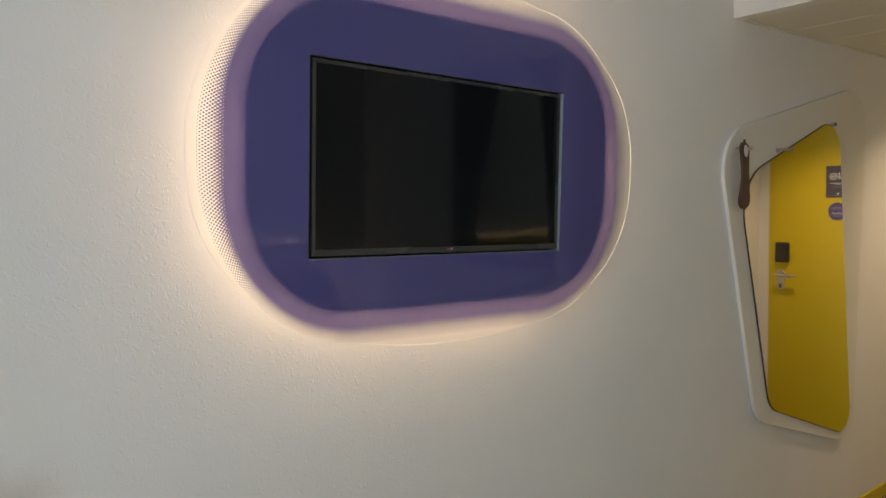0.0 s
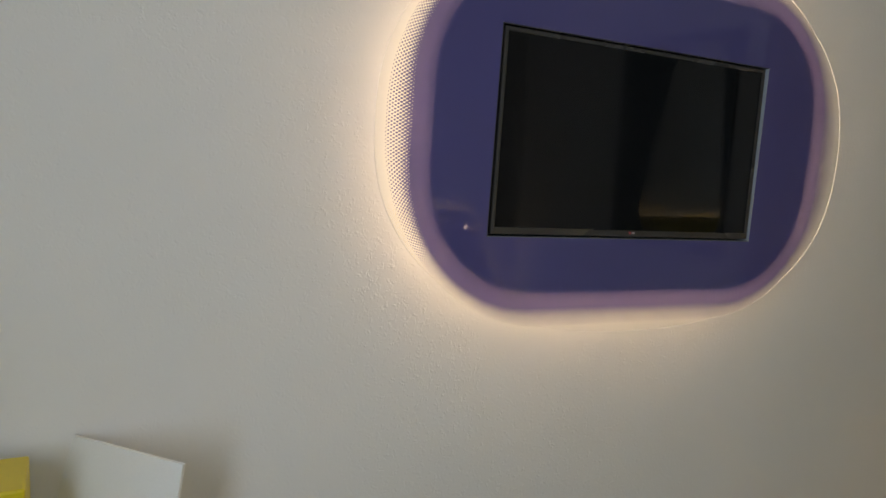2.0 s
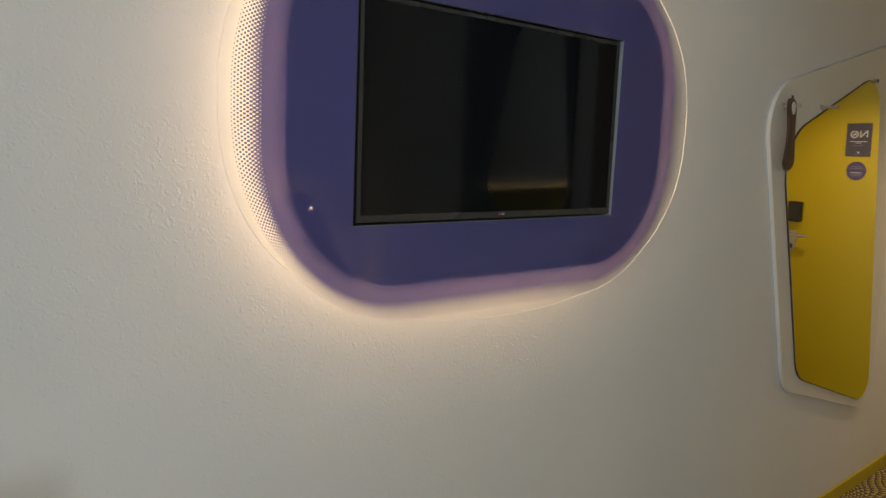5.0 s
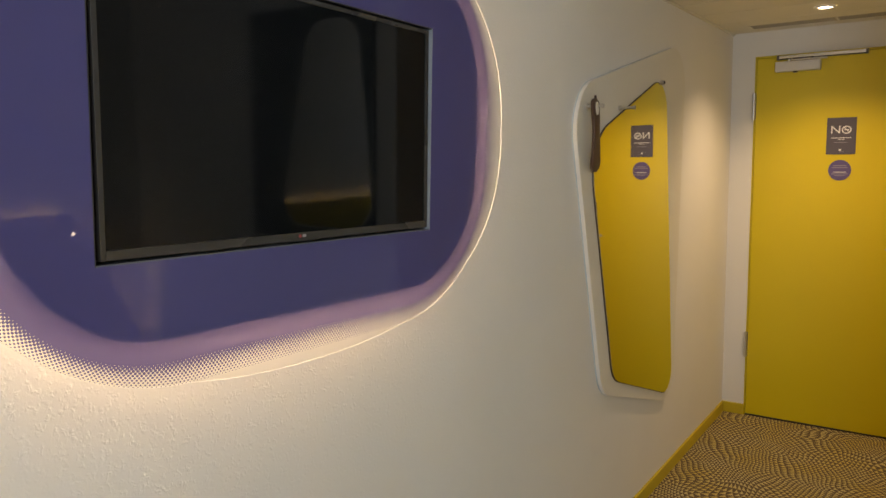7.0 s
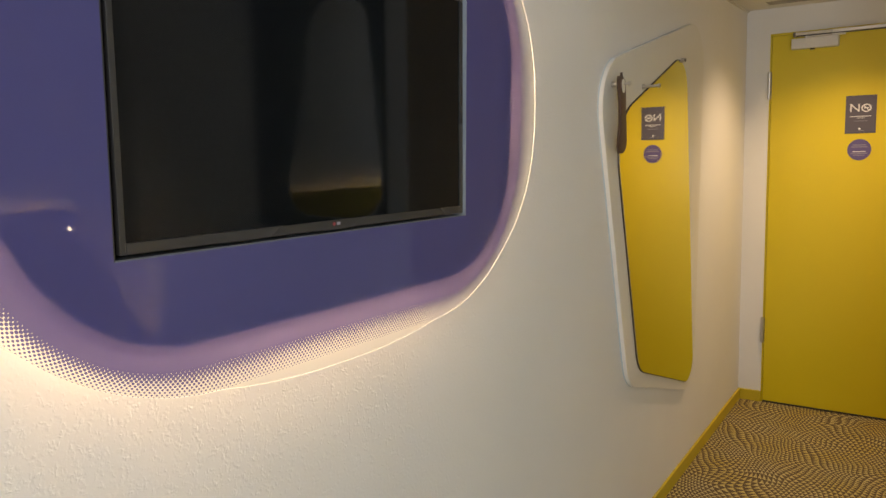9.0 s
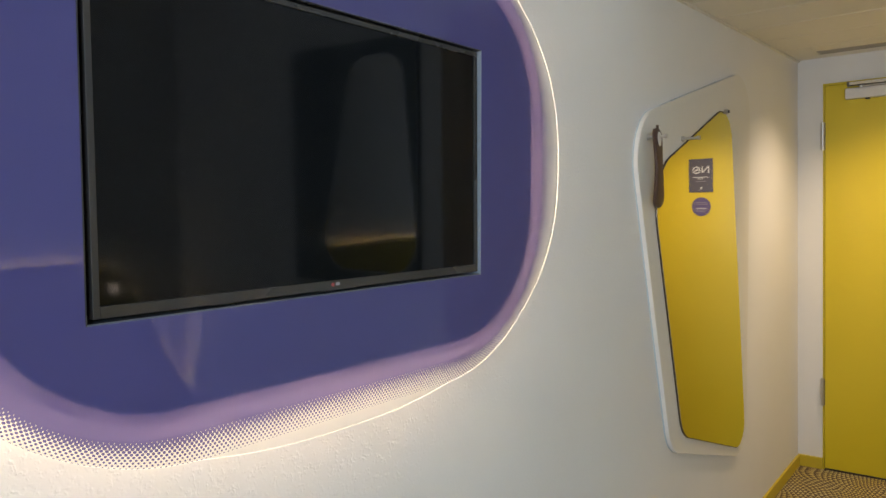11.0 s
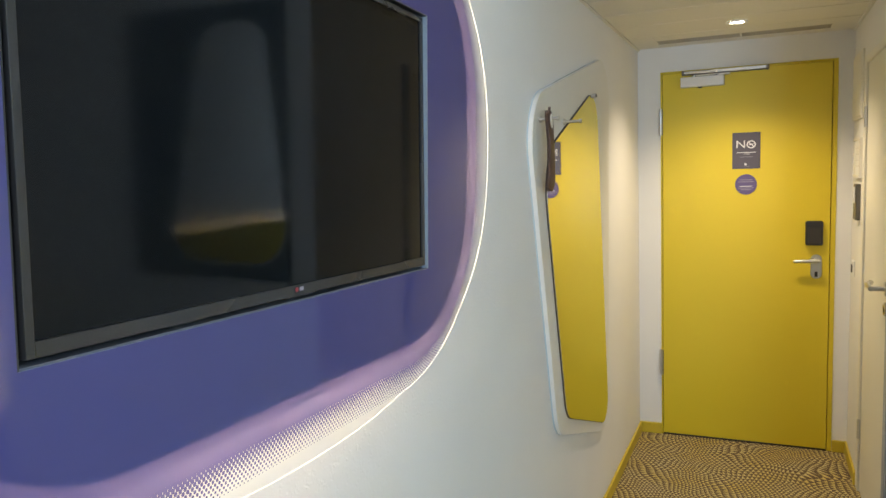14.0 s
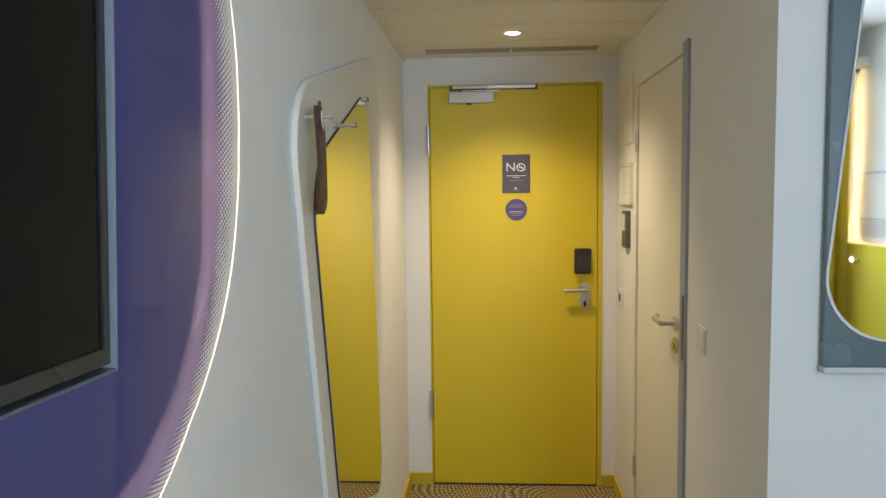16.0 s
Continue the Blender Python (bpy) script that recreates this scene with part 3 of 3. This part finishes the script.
# ---- television panel ----
CY, CZ = -3.468, 1.606
ROUND = 720


def evened(fine, count=ROUND):
    """A closed outline with its points at even steps, beginning at its outermost side."""
    fine = np.vstack([fine, fine[:1]])
    run = np.concatenate([[0], np.cumsum(np.linalg.norm(np.diff(fine, axis=0), axis=1))])
    want = np.arange(count) / count * run[-1]
    return [Vector((y, z)) for y, z in zip(np.interp(want, run, fine[:, 0]), np.interp(want, run, fine[:, 1]))]


def soft_oblong(half_w, half_h, r, count=ROUND):
    """A rectangle with large round corners."""
    points = [(CY + half_w, CZ)]
    for k, (sy, sz) in enumerate(((1, 1), (-1, 1), (-1, -1), (1, -1))):
        for a in range(91):
            b = radians(90 * k + a)
            points.append((CY + sy * (half_w - r) + r * math.cos(b), CZ + sz * (half_h - r) + r * math.sin(b)))
    return evened(np.array(points), count)


CORE = soft_oblong(0.536, 0.335, 0.25)
DIMMER = soft_oblong(0.551, 0.349, 0.265)
BAND = soft_oblong(0.577, 0.368, 0.292)


def beyond(points, inside):
    """Each point pushed straight out from its outline to the edge of a larger shape."""
    pushed = []
    for k, p in enumerate(points):
        out = points[(k + 1) % len(points)] - points[k - 1]
        out = Vector((out.y, -out.x)).normalized()
        low, high = 0.0, 0.15
        for _ in range(20):
            mid = (low + high) / 2
            q = p + out * mid
            low, high = (mid, high) if inside(abs(q.x - CY), abs(q.y - CZ)) else (low, mid)
        pushed.append(p + out * low)
    return pushed


DOTTED = beyond(BAND, lambda y, z: math.hypot(max(y - 0.244, 0), max(z - 0.019, 0)) < 0.39)
RIM = beyond(DOTTED, lambda y, z: (y / 0.656) ** 2.35 + (z / 0.430) ** 2.35 < 1)
PX = 0.13
HOLE = [(-3.868, 1.387), (-3.110, 1.387), (-3.110, 1.811), (-3.868, 1.811)]


def holed(outline, hole, x0, x1):
    """A plate on the left wall with a rectangular hole through it."""
    low, high = hole[0], hole[2]
    mid = Vector(((low[0] + high[0]) / 2, (low[1] + high[1]) / 2))
    half_y, half_z = (high[0] - low[0]) / 2, (high[1] - low[1]) / 2
    inner = []
    for p in outline:
        way = Vector(p) - mid
        inner.append(mid + way * min(half_y / max(1e-6, abs(way.x)), half_z / max(1e-6, abs(way.y))))
    for corner in hole:
        k = min(range(len(inner)), key=lambda i: (inner[i] - Vector(corner)).length)
        inner[k] = Vector(corner)
    bm = bmesh.new()
    count = len(outline)
    levels = [x1] if x0 == x1 else [x0, x1]
    rings = [[[bm.verts.new((x, *p)) for p in loop] for loop in (outline, inner)] for x in levels]
    for one, two in rings:
        for k in range(count):
            bm.faces.new((one[k - 1], one[k], two[k], two[k - 1]))
    if len(rings) == 2:
        for one, two in zip(*rings):
            for k in range(count):
                bm.faces.new((one[k - 1], one[k], two[k], two[k - 1]))
    return bm


DOTS_ROUND = 490


def rim(inner, outer, x):
    bm = bmesh.new()
    layer = bm.loops.layers.uv.new("UVMap")
    one = [bm.verts.new((x, *p)) for p in inner]
    two = [bm.verts.new((x, *p)) for p in outer]
    for k in range(ROUND):
        j = (k + 1) % ROUND
        face = bm.faces.new((one[k], one[j], two[j], two[k]))
        for loop, uv in zip(face.loops, ((k, 0.0), (k + 1, 0.0), (k + 1, 1.0), (k, 1.0))):
            loop[layer].uv = (uv[0] * DOTS_ROUND / ROUND, uv[1])
    return bm


panel = thing("television_surround", (0.0, CY, CZ), "glossy violet oval wall panel with dotted clear edge, backlit", "wall panel")
part("backing_box", holed(soft_oblong(0.455, 0.262, 0.17), HOLE, 0.001, PX - 0.004), WHITE, panel)
part("mounting_plate", holed(CORE, HOLE, PX - 0.004, PX - 0.0008), WHITE, panel)
# unseen sheet added to weaken the strip light, making the half-shaded band
part("dimming_sheet", rim(CORE, DIMMER, PX - 0.0016), DIMMER_MILK, panel, "added milky sheet dimming the light behind the printed face")
part("face", holed(BAND, HOLE, PX, PX), VIOLET, panel, "violet printed face")
DEEP, FLUSH = PX - 0.045, PX - 0.0004
(HY0, HZ0), (HY1, HZ1) = HOLE[0], HOLE[2]
# one lining, light painted in: right pale as if daylit, the rest dark as shade
for args, shade in (((DEEP, HY0, HZ0, FLUSH, HY0 + 0.002, HZ1), BEZEL), ((DEEP, HY1 - 0.002, HZ0, FLUSH, HY1, HZ1), LINING_LIT),
                    ((DEEP, HY0 + 0.002, HZ0, FLUSH, HY1 - 0.002, HZ0 + 0.002), LINING_DIM), ((DEEP, HY0 + 0.002, HZ1 - 0.002, FLUSH, HY1 - 0.002, HZ1), BEZEL)):
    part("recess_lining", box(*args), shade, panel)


part("dotted_rim", rim(BAND, DOTTED, PX), DOTS, panel, "clear acrylic rim printed with violet dots")
part("clear_rim", rim(DOTTED, RIM, PX), CLEAR, panel, "clear acrylic outer rim")
bm = bmesh.new()
one = [bm.verts.new((PX - 0.002, *p)) for p in RIM]
two = [bm.verts.new((PX, *p)) for p in RIM]
for k in range(ROUND):
    bm.faces.new((one[k - 1], one[k], two[k], two[k - 1]))
part("rim_edge", bm, EDGE, panel, "bright cut acrylic edge")
bm = bmesh.new()
strip = soft_oblong(0.459, 0.266, 0.174, 240)
one = [bm.verts.new((0.035, *p)) for p in strip]
two = [bm.verts.new((0.047, *p)) for p in strip]
for k in range(240):
    bm.faces.new((one[k - 1], one[k], two[k], two[k - 1]))
part("led_strip", bm, LED, panel, "warm white light strip behind the panel")

# ---- television ----
TY0, TY1, TZ0, TZ1, TX = -3.858, -3.116, 1.3925, 1.8055, PX - 0.004
tv = thing("television", (0.0, CY, CZ), "switched-off flat television with grey bezel, recessed in violet panel", "television")
part("housing", box(0.001, TY0 + 0.02, TZ0 + 0.02, TX - 0.03, TY1 - 0.02, TZ1 - 0.02, 0.002), BLACK, tv)
part("back_cover", box(TX - 0.03, TY0 + 0.002, TZ0 + 0.002, TX - 0.012, TY1 - 0.002, TZ1 - 0.002, 0.002), BLACK, tv)
SIDE, FOOT = 0.0085, 0.014
bm = box(TX - 0.012, TY0, TZ0, TX, TY0 + SIDE, TZ1, 0.001)
box(TX - 0.012, TY1 - SIDE, TZ0, TX, TY1, TZ1, 0.001, bm)
box(TX - 0.012, TY0 + SIDE, TZ1 - SIDE, TX, TY1 - SIDE, TZ1, 0.001, bm)
box(TX - 0.012, TY0 + SIDE, TZ0, TX, TY1 - SIDE, TZ0 + FOOT, 0.001, bm)
bezel = part("bezel", bm, BEZEL, tv, "dark grey bezel")
part("screen", box(TX - 0.010, TY0 + SIDE, TZ0 + FOOT, TX - 0.003, TY1 - SIDE, TZ1 - SIDE), SCREEN, tv, "dark glossy screen")
part("chin", box(TX - 0.010, -3.52, TZ0 - 0.001, TX, -3.45, TZ0 + 0.002, 0.0005), BEZEL, tv)
part("logo", rod((TX, -3.493, TZ0 + 0.008), (TX + 0.0005, -3.493, TZ0 + 0.008), 0.003), RED, bezel)
part("logo_bar", box(TX, -3.487, TZ0 + 0.006, TX + 0.0005, -3.479, TZ0 + 0.0105), DIM_PRINT, bezel)
part("sensor", box(TX - 0.012, -3.705, TZ0 - 0.001, TX - 0.001, -3.655, TZ0 + 0.002, 0.0003), BLACK, tv)

# the panel and its screen hang slightly out of true and lean forward
panel.rotation_euler.x = tv.rotation_euler.x = radians(-1.5)
panel.rotation_euler.y, tv.rotation_euler.y = radians(1.4), radians(1.0)

# ---- framed mirror on the partition ----
framed = thing("framed_mirror", (1.53, YP, 1.11), "mirror with rounded corners on a dark teal glass board", "mirror")


def on_partition(u, v, d):
    return (u, YP - d, v)


part("teal_board", box(1.166, YP - 0.02, 1.122, 1.90, YP - 0.0005, 2.13, 0.002), TEAL, framed, "dark teal glass board")
part("ledge", box(1.164, YP - 0.03, 1.108, 1.902, YP - 0.0005, 1.122, 0.002), SILVER, framed, "narrow pale metal ledge")
shape = rounded([(1.24, 2.07), (1.52, 2.07), (1.73, 1.178), (1.152, 1.178)], [0.11, 0.12, 0.13, 0.14])
part("mirror_rim", slab(shape, on_partition, 0.0195, 0.024), WHITE, framed)
shape = rounded([(1.243, 2.067), (1.518, 2.067), (1.726, 1.184), (1.157, 1.184)], [0.108, 0.118, 0.128, 0.138])
part("mirror_glass", slab(shape, on_partition, 0.0235, 0.0265), MIRROR, framed, "silvered mirror glass")

# ---- bed end of the room, seen in the mirrors ----
board = thing("headboard", (XR, -4.0, 0), "long curved yellow headboard with warm light along its top", "headboard")
HEAD = 1.15
top = rounded([(-5.45, 0.0), (-5.45, HEAD), (-2.42, HEAD), (-2.1, 0.45), (-2.1, 0.0)], [0.005, 0.02, 0.16, 0.1, 0.005])


def on_right(u, v, d):
    return (XR - d, u, v)


part("panel", slab(top, on_right, 0.03, 0.09, 0.012), YELLOW_CLOTH, board, smooth=True)
part("back_spacer", box(XR - 0.03, -5.4, 0.0, XR - 0.0005, -2.6, 0.9), SLOT, board)
bm = bmesh.new()
low = [bm.verts.new((XR - 0.026, y, z - 0.03)) for y, z in top[14:37]]
high = [bm.verts.new((XR - 0.006, y, z - 0.03)) for y, z in top[14:37]]
for k in range(1, len(low)):
    bm.faces.new((low[k - 1], low[k], high[k], high[k - 1]))
part("led_strip", bm, BED_LED, board, "warm light strip")

for y in (-2.49, -5.2):
    reading = thing("reading_lamp", (XR - 0.09, y, HEAD - 0.11), "small round reading spot on the headboard, lit", "lamp", "reading lamps")
    part("stem", rod((XR - 0.089, y, HEAD - 0.100), (XR - 0.13, y, HEAD - 0.100), 0.008), STEEL, reading, smooth=True)
    part("head", rod((XR - 0.125, y, HEAD - 0.115), (XR - 0.125, y, HEAD - 0.075), 0.014), STEEL, reading, smooth=True)
    part("light", rod((XR - 0.1405, y, HEAD - 0.094), (XR - 0.139, y, HEAD - 0.094), 0.009), READING, reading)

bm = box(2.772, YB + 0.0005, HEAD + 0.02, 2.788, YB + 0.016, 2.24)
corner_light = thing("corner_light", (2.78, YB + 0.01, HEAD + 0.02), "upright warm light strip in the corner behind the curtain", "light strip")
part("profile", bm, SILVER, corner_light)
part("diffuser", box(2.774, YB + 0.016, HEAD + 0.03, 2.786, YB + 0.022, 2.23), BED_LED, corner_light, "glowing diffuser")

picture = thing("wall_panel", (XR, -5.05, 1.12), "pale rounded acrylic wall panel with violet rim and dotted lines", "wall panel")
PANEL_Y0, PANEL_Y1, PANEL_Z0, PANEL_Z1 = -5.38, -4.72, 1.15, 1.60


def panel_shape(grow):
    a, b, c, d = PANEL_Y0 - grow, PANEL_Y1 + grow, PANEL_Z0 - grow, PANEL_Z1 + grow
    return rounded([(a, c), (b, c), (b, d), (a, d)], [0.1 + grow] * 4)


part("rim", slab(panel_shape(0.006), on_right, 0.0005, 0.014), SEAL, picture, "thin violet rim")
part("sheet", slab(panel_shape(0.0), on_right, 0.013, 0.018, 0.001), MILK, picture, "milky acrylic sheet")
for k in range(7):
    y0 = PANEL_Y0 + 0.05 - 0.005 * k
    part("dotted_line", box(XR - 0.0195, y0, PANEL_Z0 + 0.05 + 0.018 * k, XR - 0.0175, PANEL_Y1 - 0.05, PANEL_Z0 + 0.056 + 0.018 * k), DIM_PRINT, picture)

curtain = thing("curtain", (2.5, YB + 0.1, 0.05), "yellow curtain hanging in folds beside the window", "curtain")
bm = bmesh.new()
front, back = [], []
for k in range(121):
    f = k / 120
    x = 2.32 + 0.45 * f
    y = YB + 0.1 + 0.03 * math.sin(f * 34) + 0.008 * math.sin(f * 71)
    front.append([bm.verts.new((x, y, z)) for z in (0.05, 1.2, 2.25)])
    back.append([bm.verts.new((x, y - 0.006, z)) for z in (0.05, 1.2, 2.25)])
for k in range(1, 121):
    for j in range(2):
        for side in (front, back):
            bm.faces.new((side[k - 1][j], side[k][j], side[k][j + 1], side[k - 1][j + 1]))
part("cloth", bm, YELLOW_CLOTH, curtain, smooth=True)
part("curtain_rail", box(1.4, YB + 0.085, 2.25, 2.82, YB + 0.105, 2.275), DARK_STEEL, curtain, "dark curtain rail")

structure("curtain_pelmet", box(1.35, YB + 0.0005, 2.276, XR - 0.0005, YB + 0.17, 2.34, 0.003), CREAM, "cream pelmet above the yellow curtain", "pelmet")

# ---- desk corner ----
desk = thing("desk", (0.25, -4.9, 0), "narrow white desk against the wall", "desk")
part("desktop", box(0.002, -5.5, 0.715, 0.48, -4.4, 0.742, 0.004), WHITE, desk)
for y in (-5.47, -4.45):
    for x in (0.04, 0.43):
        part("leg", box(x, y, 0.0, x + 0.035, y + 0.035, 0.715, 0.003), STEEL, desk)
sheet = thing("info_board", (0.1, -4.56, 0.742), "plain white tapered board standing slanted on the desk", "board")
bm = bmesh.new()
a, b = Vector((0.012, -4.625, 1.042)), Vector((0.20, -4.468, 1.038))
along, fall = (b - a).normalized(), Vector((0.045, -0.045, 0.0))
c, d = b + fall - along * 0.01, a + fall - along * 0.05
c.z = d.z = 0.7425
out = Vector((0.64, -0.76, 0)) * 0.006
front = [bm.verts.new(p) for p in (a, b, c, d)]
back = [bm.verts.new(p - out * (1 if i < 2 else 0.4)) for i, p in enumerate((a, b, c, d))]
bm.faces.new(front)
bm.faces.new(back)
for i in range(4):
    bm.faces.new((front[i - 1], front[i], back[i], back[i - 1]))
part("sheet", bm, CARD, sheet)
folder = thing("yellow_box", (0.1, -4.8, 0.742), "upright yellow card box standing on the desk", "box")
part("carton", box(0.06, -4.95, 0.7425, 0.2, -4.69, 1.035, 0.004), YELLOW, folder)
